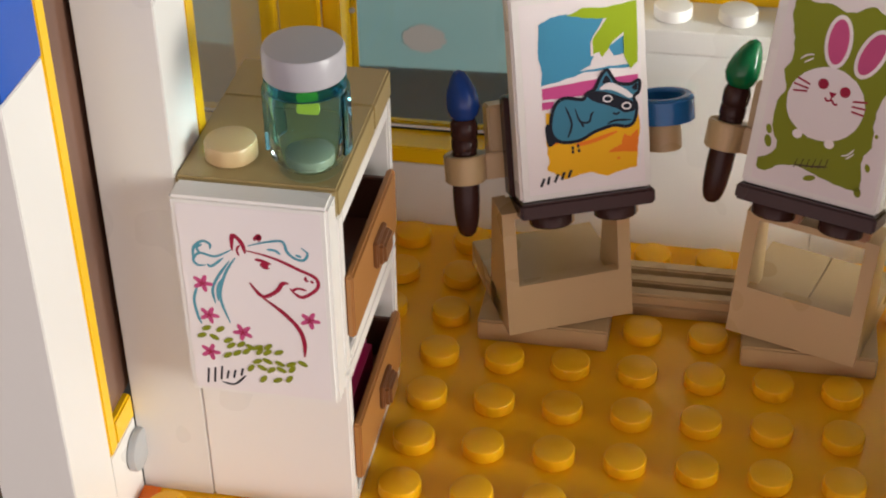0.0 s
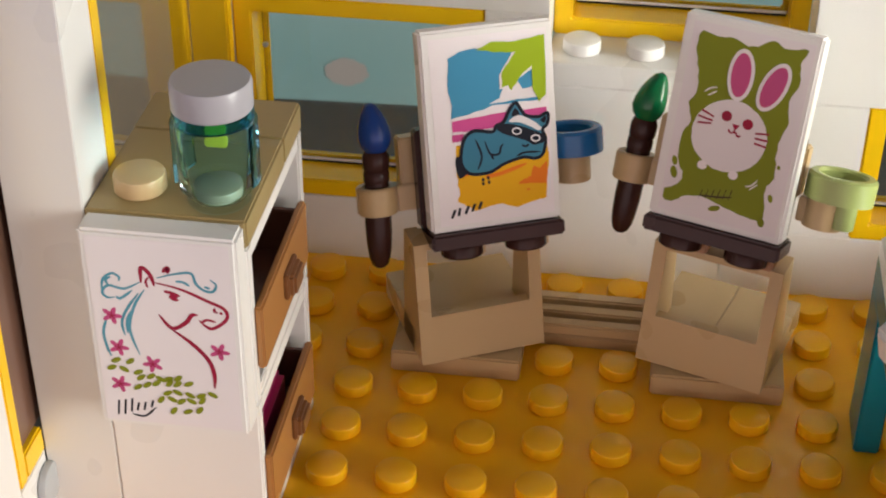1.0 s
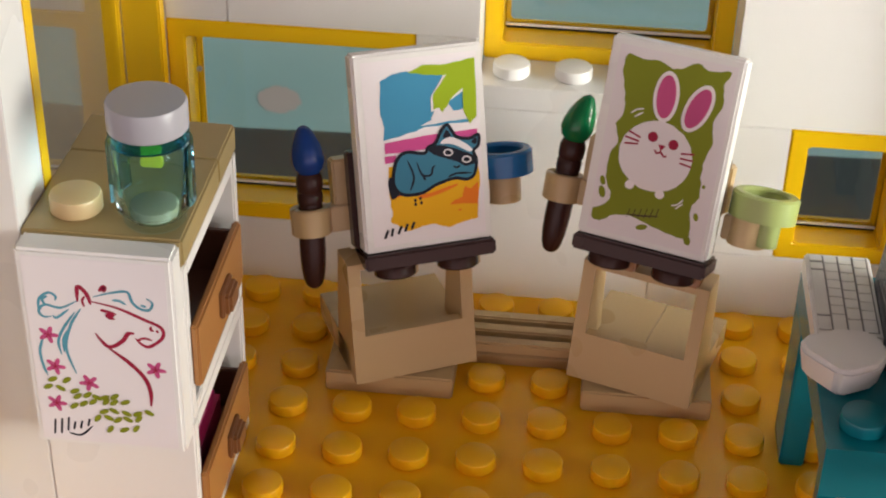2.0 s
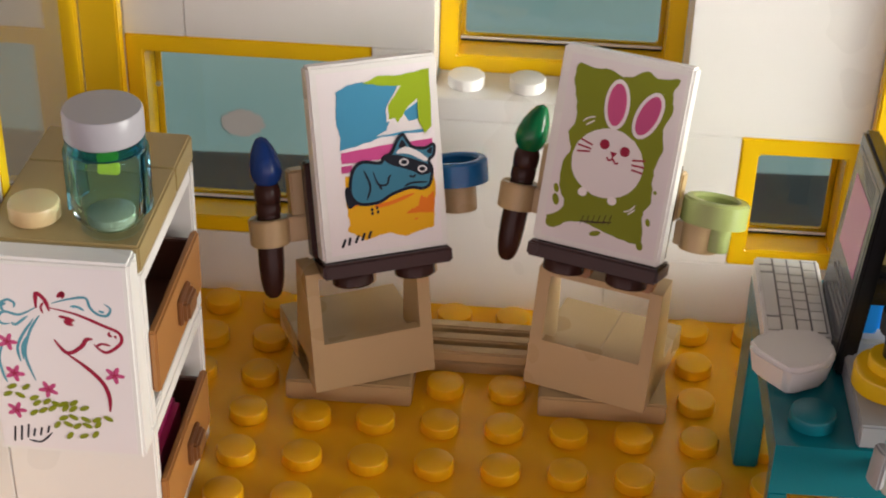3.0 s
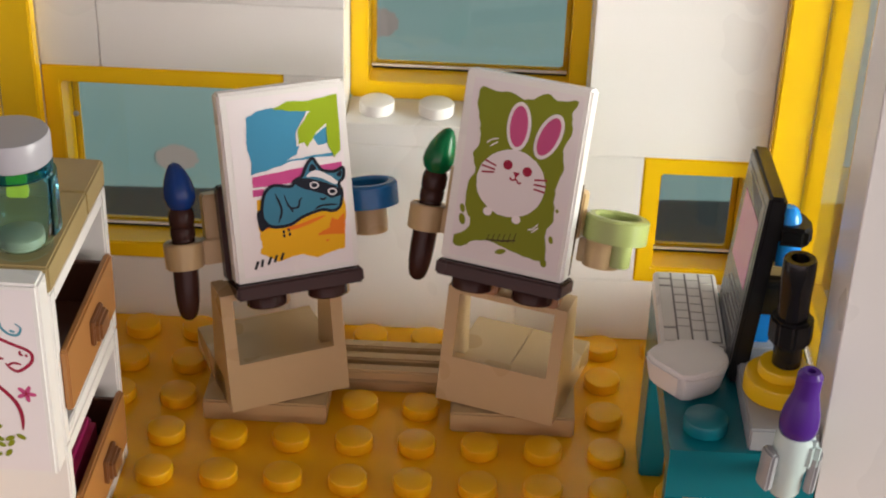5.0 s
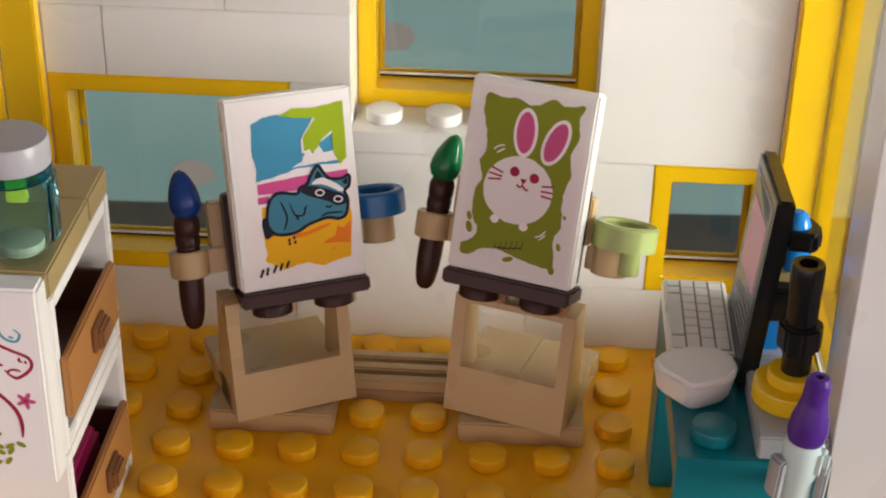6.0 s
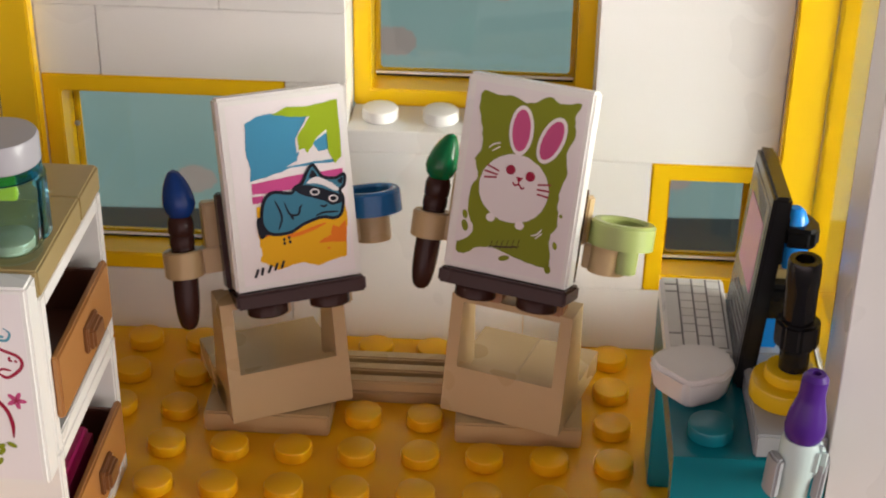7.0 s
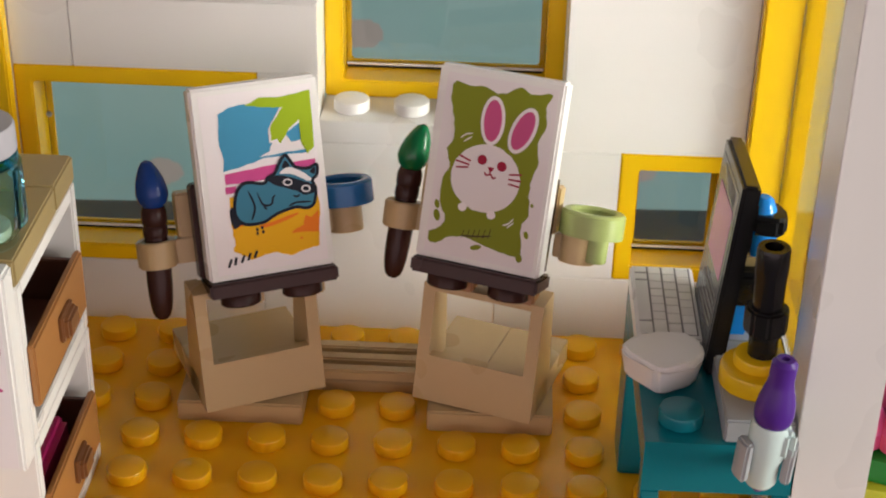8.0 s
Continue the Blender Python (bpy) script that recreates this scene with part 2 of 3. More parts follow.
for cx, cz, r in ((-7.4, -11.0, 0.6), (-0.3, -5.6, 0.62), (9.7, -10.7, 0.45), (8.0, -3.0, 1.1), (3.2, -3.4, 0.8)):
    cl = thing("cloud", 0, 0, 0, "pale pink cloud printed on the sky sheet", "cloud", "clouds", "structure")
    part("puff", flat(rough_edge(oval(cx, cz, r * 1.3, r * 0.85, n=9), 0.09 * r, int(cx * 10)), 30.985), CLOUD, cl, m=SKEW)

floor = thing("floor", 0, 0, 0, "amber yellow studded plate floor of the toy house", "floor", kind="structure")
part("plate", box(-4.5, 9.5, -6.5, 4.5, -0.4, 0, 0.02), FLOORY, floor)

lower = thing("lower_storey", 0, 0, 0, "plain white lower storey of the toy house", "wall", kind="structure")
part("wall_panel", box(-4.45, 9.45, 3.6, 4.4, -12.2, -0.41, 0.03), WHITE, lower)
part("wall_panel", box(-4.45, -3.6, -6.4, 3.59, -12.2, -0.41, 0.03), WHITE, lower)
part("wall_panel", box(8.6, 9.45, -6.4, 3.59, -12.2, -0.41, 0.03), WHITE, lower)


def wall(name, label, bricks, material=WHITE):
    w = thing(name, 0, 0, 0, label, "wall", kind="structure")
    for b in bricks:
        g = 0.004
        part("brick", box(b[0] + g, b[1] - g, b[2], b[3], b[4] + g, b[5] - g, 0.014), material, w)
    return w


TOPZ = 9.6
wall("wall_north", "white smooth brick back wall with fine joints", [
    (0.5, 4.5, 3.5, 4.48, 0, 3.598), (4.5, 8.5, 3.5, 4.5, 0, 1.2), (-3.5, 0.5, 3.5, 4.5, 0, 1.2),
    (-3.5, -2.5, 3.5, 4.5, 4.8, 6.0), (-2.5, 1.5, 3.5, 4.5, 4.8, 6.0), (-3.5, -0.5, 3.5, 4.5, 6.0, TOPZ), (-0.5, 1.5, 3.5, 4.5, 6.0, TOPZ),
    (0.5, 1.5, 3.5, 4.5, 3.6, 4.8), (1.5, 5.5, 3.5, 5.5, 3.6, 4.0), (4.5, 6.5, 3.5, 4.5, 1.2, 3.6), (5.5, 8.5, 3.5, 4.5, 3.6, TOPZ),
])
STUD = disc(0.3, 0, 0.2125, 0.05, 32)
wstud = part("stud", STUD.copy(), WHITE, bpy.data.objects["wall_north"])
wstud.matrix_local = pose(S * 2, S * 4, S * 4.0)
for k in (3, 4, 5):
    same_mesh("stud", wstud, bpy.data.objects["wall_north"], k, 4, 4.0)


def window(name, label, w, h, m, t=0.3, pane_y=0.6):
    """A yellow framed window; m puts its front lower left corner into the plan."""
    win = thing(name, 0, 0, 0, label, "window", kind="structure")
    fr = part("window_frame", frame_box(w, h, 1.0, t), YELLOW, win, m=m)
    lip = frame_box(w - 2 * t + 0.02, h - 2 * t + 0.02, 0.12, 0.1)
    part("window_bead", lip, YELLOW, win, m=m @ Matrix.Translation((t - 0.01, pane_y + 0.1, t - 0.01)))
    pane = part("pane", box(t + 0.01, w - t - 0.01, pane_y, pane_y + 0.08, t + 0.01, h - t - 0.01, 0), GLASS, win, m=m)
    pane.visible_shadow = False
    part("sill_strip", box(t + 0.02, w - t - 0.02, pane_y - 0.03, pane_y - 0.005, t + 0.05, t + 0.09, 0), WHITE, win, "thin pale strip along the pane's foot", m=m)
    # black strip added to draw the dark gap below the pane
    part("gasket", box(t + 0.02, w - t - 0.02, pane_y - 0.03, pane_y - 0.005, t + 0.01, t + 0.035, 0), BLACK, win, "thin black strip put in for the dark gap at the pane's foot", m=m)
    return win


window("window_1", "yellow framed wide window with a clear pane in the white wall", 4, 3.6, T((-3.5, 3.497, 1.2)))
for z in (4.38, 3.62):
    part("peg", box(-3.19, -3.1, 4.02, 4.1, z, z + 0.08, 0.02), GREY, bpy.data.objects["window_1"], "small grey peg at the pane's edge")
window("window_2", "yellow framed tall window set back above a white ledge", 4, 5.6, T((1.5, 4.497, 4.0)))
window("window_3", "small yellow framed window with a clear pane", 2, 2.4, T((6.5, 3.497, 1.2)))
LEFTM = Matrix.Rotation(radians(90), 4, "Z")
window("window_4", "tall yellow framed side window with a clear pane", 6, TOPZ, T((-3.503, -2.5, 0)) @ LEFTM)
window("window_5", "tall yellow framed side window catching the light", 6, TOPZ - 1.2, T((8.503, 3.5, 1.2)) @ Matrix.Rotation(radians(-90), 4, "Z"))

wall("wall_west", "white end post of the side wall", [(-4.5, -3.5, -3.5, -2.505, 0, TOPZ), (-4.5, -3.5, 3.5, 4.5, 0, TOPZ)])
# the two 1.2 high bricks are unseen, added to keep sun off the floor
wall("wall_east", "white end posts of the side wall, with an unseen low course added to shade the floor", [(8.44, 9.44, -3.5, -2.505, 0, TOPZ), (8.503, 9.503, -2.5, 0.5, 0, 1.2), (8.503, 9.503, 0.5, 3.496, 0, 1.2), (8.5, 9.5, 3.5, 4.5, 0, TOPZ)])
wing = wall("wall_wing", "white wing wall with a yellow framed opening and a blue top", [(-5.5, -4.5, -5.5, -4.38, 0, 7.18), (-5.5, -4.5, -4.38, -3.505, 0, 1.29)])
part("trim", box(-5.5, -4.49, -5.51, -4.38, 7.19, TOPZ, 0.03), BLUE, wing, "bright blue upper block")
hinge = disc(0.3, 0, 0.12, 0.04)
hinge.transform(T((-4.5, -3.66, 0.84)) @ Matrix.Rotation(radians(90), 4, "Y"))
part("hinge", hinge, GREY, wing, "light grey round hinge")
w6 = thing("window_6", 0, 0, 0, "narrow yellow framed opening in the wing wall, its dark inside drawn by a brown sheet", "window", kind="structure")
part("window_frame", box(-5.49, -4.49, -4.376, -4.13, 1.3, 9.6, 0.03), YELLOW, w6)
part("window_sill", box(-5.49, -4.492, -4.129, -3.505, 1.3, 1.7, 0.03), YELLOW, w6)
# added sheet: its brown stands for the dark inside and the glass's reflections
part("leaf", box(-4.8, -4.58, -4.128, -2.6, 1.71, 9.6, 0.01), plastic("dark_opening_brown", (0.16, 0.085, 0.06), 0.12, vary=0.35), w6, "red-brown sheet added for the dark interior behind the glass")


# ---- cabinet with drawers ----
def cabinet():
    c = thing("drawer_cabinet", -2.5, -2.0, 0, "white cabinet of two stacked units with half-open brown drawers", "cabinet")
    for z in (0, 2.4):
        part("side_panel", box(-1, 0.99, -1.5, -1.3, z + 0.003, z + 2.397, 0.025), WHITE, c)
        part("side_panel", box(-1, 0.99, 1.3, 1.5, z + 0.003, z + 2.397, 0.025), WHITE, c)
        part("back_panel", box(-1, -0.8, -1.299, 1.299, z + 0.003, z + 2.397, 0.02), WHITE, c)
        part("shelf", box(-0.799, 0.985, -1.299, 1.299, z + 0.003, z + 0.22, 0.02), WHITE, c)
        part("shelf", box(-0.799, 0.985, -1.299, 1.299, z + 2.17, z + 2.397, 0.02), WHITE, c)
        # the drawer: tray and front, pulled out a little
        z0, z1 = z + 0.52, z + 1.47
        d = part("drawer", tray(-0.6, 0.984, -1.28, 1.14, z0 + 0.06, z1 - 0.12), DRAWB, c, "dark reddish brown drawer tray")
        part("drawer_front", box(0.986, 1.1, -1.4, 1.16, z0, z1, 0.03), NOUGAT, d, "nougat brown drawer front")
        hb = box(1.1, 1.26, -0.26, 0.2, z0 + 0.34, z0 + 0.66, 0.04)
        box(1.1, 1.17, -0.3, 0.24, z0 + 0.3, z0 + 0.7, 0.02, hb)
        part("handle", hb, NOUGAT_SHADED, d, "nougat brown square pull with shade in its colour")
        if z == 0:
            part("drawer_filling", box(-0.45, 0.85, -1.0, 0.5, z0 + 0.2, z0 + 0.98, 0.1), MAGENTA, d, "magenta brick lying in the drawer")
    return c


def tray(x0, x1, y0, y1, z0, z1):
    b = box(x0, x1, y0, y0 + 0.1, z0, z1, 0.02)
    box(x0, x1, y1 - 0.1, y1, z0, z1, 0.02, b)
    box(x0, x0 + 0.1, y0 + 0.1, y1 - 0.1, z0, z1, 0.02, b)
    return box(x0, x1, y0 + 0.1, y1 - 0.1, z0, z0 + 0.12, 0.02, b)


cabinet()
lid = thing("cabinet_top", -2.5, -2.0, 4.8, "dark tan smooth tile top on the white cabinet", "tile")
part("tile", box(-1, 1, -1.5, 0.5, 0.004, 0.4, 0.03), DTAN, lid)
part("tile", box(-1, 1, 0.503, 1.5, 0.004, 0.4, 0.03), DTAN, lid)

rt = thing("round_tile", -2.95, -2.95, 5.2, "small tan round plate lying on the cabinet top", "plate")
part("plate", disc(0.325, 0, 0.25, 0.05), TAN, rt)


def jar():
    j = thing("lidded_jar", -1.93, -3.06, 5.2, "pale aqua see-through jar with a lilac-white lid", "jar")
    R = 0.45
    prof = [(0, 0.0), (R - 0.1, 0.0), (R - 0.06, 0.05), (R - 0.05, 0.2), (R + 0.02, 0.26), (R + 0.03, 1.12), (R - 0.03, 1.2), (R - 0.03, 1.28)]
    inner = [(R - 0.1, 1.27), (R - 0.1, 1.14), (R - 0.06, 1.06), (R - 0.08, 0.2), (R - 0.14, 0.1), (0, 0.1)]
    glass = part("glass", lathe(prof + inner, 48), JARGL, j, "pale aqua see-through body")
    # the jar's shadow is off to brighten what lies inside it
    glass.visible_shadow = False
    part("rim", ring(R + 0.035, R - 0.02, 1.15, 1.285, 0.02, 48), RIM, j, "deep aqua rim")
    # shells added left and right of the camera's view imitate dark glass edges
    for a0, a1 in ((140, 205), (-20, 38)):
        wall_arc = arc_wall(R + 0.025, R + 0.07, a0, a1, 0.3, 1.12)
        part("rib", wall_arc, EDGEGL, j, "deeper aqua shell added to darken the jar's edge").visible_shadow = False
    part("lid", lathe([(0, 1.29), (0.47, 1.29), (0.487, 1.31), (0.487, 1.62), (0.465, 1.66), (0, 1.665)], 48), LIDG, j, "lilac-white smooth lid")
    part("filling", disc(0.31, 0.105, 0.25, 0.03), PALE, j, "pale disc inside the jar")
    part("filling", prism([(-0.14, 0.0), (0.14, 0.0), (0.1, 0.2), (-0.1, 0.2)], 0.75, 1.08, 0.02), LIME, j, "lime piece inside the jar")


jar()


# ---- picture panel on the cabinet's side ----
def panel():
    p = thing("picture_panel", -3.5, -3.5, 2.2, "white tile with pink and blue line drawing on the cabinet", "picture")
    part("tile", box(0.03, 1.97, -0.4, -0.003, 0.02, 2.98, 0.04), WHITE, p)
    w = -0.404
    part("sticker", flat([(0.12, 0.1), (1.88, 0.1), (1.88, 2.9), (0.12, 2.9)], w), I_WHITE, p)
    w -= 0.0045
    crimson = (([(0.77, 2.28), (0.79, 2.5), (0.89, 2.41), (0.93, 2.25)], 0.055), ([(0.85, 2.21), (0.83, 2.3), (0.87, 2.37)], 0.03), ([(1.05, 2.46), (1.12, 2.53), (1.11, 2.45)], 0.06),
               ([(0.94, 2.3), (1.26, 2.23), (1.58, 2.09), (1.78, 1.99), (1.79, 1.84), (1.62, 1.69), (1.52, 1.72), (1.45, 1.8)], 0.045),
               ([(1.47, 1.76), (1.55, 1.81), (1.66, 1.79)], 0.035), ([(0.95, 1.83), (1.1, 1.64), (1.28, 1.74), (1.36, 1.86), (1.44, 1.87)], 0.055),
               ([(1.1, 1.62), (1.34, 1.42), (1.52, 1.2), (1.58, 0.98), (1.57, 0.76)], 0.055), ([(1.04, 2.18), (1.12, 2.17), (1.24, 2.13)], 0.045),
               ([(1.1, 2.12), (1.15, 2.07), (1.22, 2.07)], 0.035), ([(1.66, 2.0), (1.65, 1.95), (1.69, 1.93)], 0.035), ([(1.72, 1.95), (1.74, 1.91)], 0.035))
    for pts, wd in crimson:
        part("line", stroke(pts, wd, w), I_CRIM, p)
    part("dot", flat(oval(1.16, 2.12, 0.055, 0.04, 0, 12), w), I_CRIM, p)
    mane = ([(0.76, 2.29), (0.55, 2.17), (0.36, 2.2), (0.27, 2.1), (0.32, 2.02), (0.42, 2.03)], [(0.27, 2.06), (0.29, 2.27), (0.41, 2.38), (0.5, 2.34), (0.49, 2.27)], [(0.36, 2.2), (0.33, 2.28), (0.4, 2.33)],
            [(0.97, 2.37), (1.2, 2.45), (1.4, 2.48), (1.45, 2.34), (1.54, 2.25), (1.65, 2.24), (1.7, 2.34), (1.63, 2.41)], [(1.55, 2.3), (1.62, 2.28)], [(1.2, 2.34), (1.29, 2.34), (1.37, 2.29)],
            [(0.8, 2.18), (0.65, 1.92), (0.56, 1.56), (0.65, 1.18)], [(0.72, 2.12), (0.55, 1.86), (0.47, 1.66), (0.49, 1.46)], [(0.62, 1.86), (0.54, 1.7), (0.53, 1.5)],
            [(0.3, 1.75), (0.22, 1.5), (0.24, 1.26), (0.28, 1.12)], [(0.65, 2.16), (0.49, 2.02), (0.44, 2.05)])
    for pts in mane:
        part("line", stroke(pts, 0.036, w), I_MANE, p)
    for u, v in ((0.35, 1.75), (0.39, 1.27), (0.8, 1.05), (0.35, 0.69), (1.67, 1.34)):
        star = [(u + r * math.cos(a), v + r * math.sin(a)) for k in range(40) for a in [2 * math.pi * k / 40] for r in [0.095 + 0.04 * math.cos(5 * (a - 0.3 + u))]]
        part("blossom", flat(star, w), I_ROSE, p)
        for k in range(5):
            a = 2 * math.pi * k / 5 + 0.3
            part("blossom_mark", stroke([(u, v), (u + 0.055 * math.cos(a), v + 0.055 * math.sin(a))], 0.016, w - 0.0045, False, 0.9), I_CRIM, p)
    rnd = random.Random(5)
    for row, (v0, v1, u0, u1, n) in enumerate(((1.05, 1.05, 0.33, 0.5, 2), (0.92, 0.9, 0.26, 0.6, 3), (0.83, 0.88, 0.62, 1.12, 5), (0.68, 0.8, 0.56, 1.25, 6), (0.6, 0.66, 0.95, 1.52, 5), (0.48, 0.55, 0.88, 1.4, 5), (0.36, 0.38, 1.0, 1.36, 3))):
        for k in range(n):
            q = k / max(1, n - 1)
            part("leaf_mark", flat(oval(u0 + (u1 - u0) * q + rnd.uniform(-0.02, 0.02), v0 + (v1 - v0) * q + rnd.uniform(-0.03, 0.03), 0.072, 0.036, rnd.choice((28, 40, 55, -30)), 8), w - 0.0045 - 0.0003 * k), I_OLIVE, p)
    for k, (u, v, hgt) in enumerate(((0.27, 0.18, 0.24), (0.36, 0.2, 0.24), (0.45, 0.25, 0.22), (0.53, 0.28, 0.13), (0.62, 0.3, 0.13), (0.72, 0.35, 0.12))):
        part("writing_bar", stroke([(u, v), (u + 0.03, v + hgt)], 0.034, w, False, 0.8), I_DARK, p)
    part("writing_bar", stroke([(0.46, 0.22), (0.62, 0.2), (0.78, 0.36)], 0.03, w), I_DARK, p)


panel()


# ---- easels ----
def easel_art_beach(b, m):
    w = -0.009
    rel = lambda name, pts, mat, k=0, amp=0.012, seed=1: part(name, flat((jag if amp > 0.005 else rough_edge)(pts, amp, seed), w - 0.0045 * k), mat, b, m=m)
    rel("paint_patch", [(0.41, 2.58), (0.6, 2.67), (0.85, 2.7), (1.25, 2.68), (1.84, 2.7), (1.84, 1.83), (1.05, 1.83), (0.9, 1.78), (0.4, 1.7), (0.43, 1.89), (0.38, 2.1), (0.39, 2.32)], I_BLUE, 0, 0.01, 2)
    rel("paint_patch", [(0.41, 1.66), (1.0, 1.7), (1.85, 1.71), (1.84, 1.5), (1.07, 1.5), (0.6, 1.49), (0.41, 1.5)], I_PINK, 0, 0.006, 3)
    rel("paint_patch", [(0.4, 1.46), (0.58, 1.46), (0.55, 1.36), (0.4, 1.35)], I_PINK, 0, 0.006, 11)
    rel("paint_patch", [(0.45, 1.3), (1.1, 1.3), (1.83, 1.3), (1.85, 0.92), (1.8, 0.6), (1.78, 0.34), (1.56, 0.31), (1.32, 0.25), (1.1, 0.34), (0.9, 0.33), (0.68, 0.28), (0.6, 0.35), (0.42, 0.46), (0.46, 0.56), (0.43, 0.85)], I_YEL, 0, 0.01, 4)
    rel("paint_patch", [(0.98, 1.85), (1.15, 1.92), (1.22, 2.12), (1.4, 2.2), (1.5, 2.02), (1.85, 2.06), (1.84, 1.86), (1.42, 1.88)], I_WHITE, 1, 0.008, 5)
    leaf = [(0.83, 2.67), (1.07, 2.76), (1.43, 2.73), (1.87, 2.78), (1.85, 1.9), (1.74, 1.8), (1.65, 2.03), (1.66, 2.35), (1.47, 2.21), (1.33, 2.02), (1.28, 2.1), (1.19, 2.08), (1.2, 2.3), (1.42, 2.57), (1.14, 2.6)]
    cx, cy = 1.5, 2.45
    rel("paint_patch", [(u + (0.035 if u > cx else -0.035), v + (0.03 if v > cy else -0.035)) for u, v in leaf], I_WHITE, 2, 0.006, 6)
    rel("paint_patch", leaf, I_LEAF, 3, 0.008, 7)
    rel("paint_patch", [(1.36, 0.6), (1.45, 0.67), (1.56, 0.7), (1.61, 0.85), (1.7, 0.8), (1.82, 0.9), (1.8, 0.56)], I_ORG, 1, 0.012, 8)
    for pts, wd in (([(0.86, 0.78), (1.1, 0.8), (1.5, 0.9)], 0.06), ([(0.45, 0.82), (0.6, 0.86), (0.8, 0.86)], 0.06), ([(1.48, 0.5), (1.53, 0.5)], 0.03)):
        part("paint_line", stroke(pts, wd, w - 0.0045), I_ORG, b, m=m)
    part("paint_line", stroke([(0.34, 1.485), (0.6, 1.48)], 0.02, w - 0.0045), I_WHITE, b, m=m)
    # a reclining rounded shape with a dark outline and a dark band
    rel("paint_shape", [(0.42, 1.02), (0.46, 1.14), (0.56, 1.05), (0.62, 0.9), (0.54, 0.83), (0.46, 0.81)], I_DARK, 1, 0.003, 12)
    body = [(0.51, 1.16), (0.58, 1.39), (0.73, 1.49), (1.0, 1.44), (1.07, 1.52), (1.19, 1.57), (1.28, 1.73), (1.38, 1.83), (1.45, 1.73), (1.53, 1.62), (1.72, 1.58), (1.86, 1.62), (1.85, 1.46),
            (1.77, 1.38), (1.81, 1.23), (1.76, 1.02), (1.64, 0.96), (1.45, 1.0), (1.16, 0.94), (0.93, 0.84), (0.65, 0.85), (0.52, 0.98)]
    out = spline(body, 5, True)
    part("paint_shape", flat(out, w - 0.009), I_TEAL, b, m=m)
    part("paint_line", stroke(out + out[:2], 0.05, w - 0.0145, False, 1.0), I_DARK, b, m=m)
    rel("paint_shape", [(1.26, 1.56), (1.4, 1.64), (1.58, 1.56), (1.75, 1.42), (1.7, 1.38), (1.5, 1.5), (1.38, 1.54)], I_WHITE, 3, 0.003, 10)
    rel("paint_shape", [(1.05, 1.53), (1.27, 1.53), (1.49, 1.45), (1.79, 1.3), (1.79, 1.2), (1.63, 1.17), (1.52, 1.24), (1.36, 1.31), (1.14, 1.41)], I_DARK, 4, 0.003, 9)
    rel("paint_shape", [(1.31, 1.64), (1.37, 1.75), (1.43, 1.65)], I_DARK, 4, 0.003, 14)
    rel("paint_shape", [(1.74, 1.53), (1.83, 1.58), (1.81, 1.48)], I_DARK, 4, 0.003, 15)
    for u, v in ((1.37, 1.41), (1.65, 1.27)):
        part("paint_shape", flat(oval(u, v, 0.075, 0.055, -10), w - 0.0325), I_WHITE, b, m=m)
        part("paint_shape", flat(oval(u, v, 0.052, 0.035, -10), w - 0.037), I_DARK, b, m=m)
    for pts in ([(0.74, 1.36), (0.82, 1.1), (0.75, 0.9)], [(0.88, 1.32), (0.95, 1.12), (1.08, 1.1), (1.12, 1.2), (1.16, 1.24)], [(0.96, 1.1), (1.0, 1.03)], [(1.35, 1.03), (1.48, 1.07), (1.72, 1.05)], [(1.44, 1.19), (1.5, 1.16), (1.55, 1.19)]):
        part("paint_line", stroke(pts, 0.032, w - 0.0145), I_DARK, b, m=m)
    for u, v in ((0.82, 0.74), (0.82, 0.68), (0.9, 0.76), (0.91, 0.69)):
        part("paint_shape", flat(oval(u, v, 0.022, 0.028, 0, 8), w - 0.0045), I_DARK, b, m=m)
    for k, tilt in enumerate((0.05, 0.02, 0.05, 0.04, 0.04)):
        part("writing_bar", stroke([(0.31 + 0.105 * k, 0.215 + 0.022 * k), (0.32 + tilt + 0.105 * k, 0.34 + 0.018 * k)], 0.05, w - 0.0045, False, 0.8), I_DARK, b, m=m)


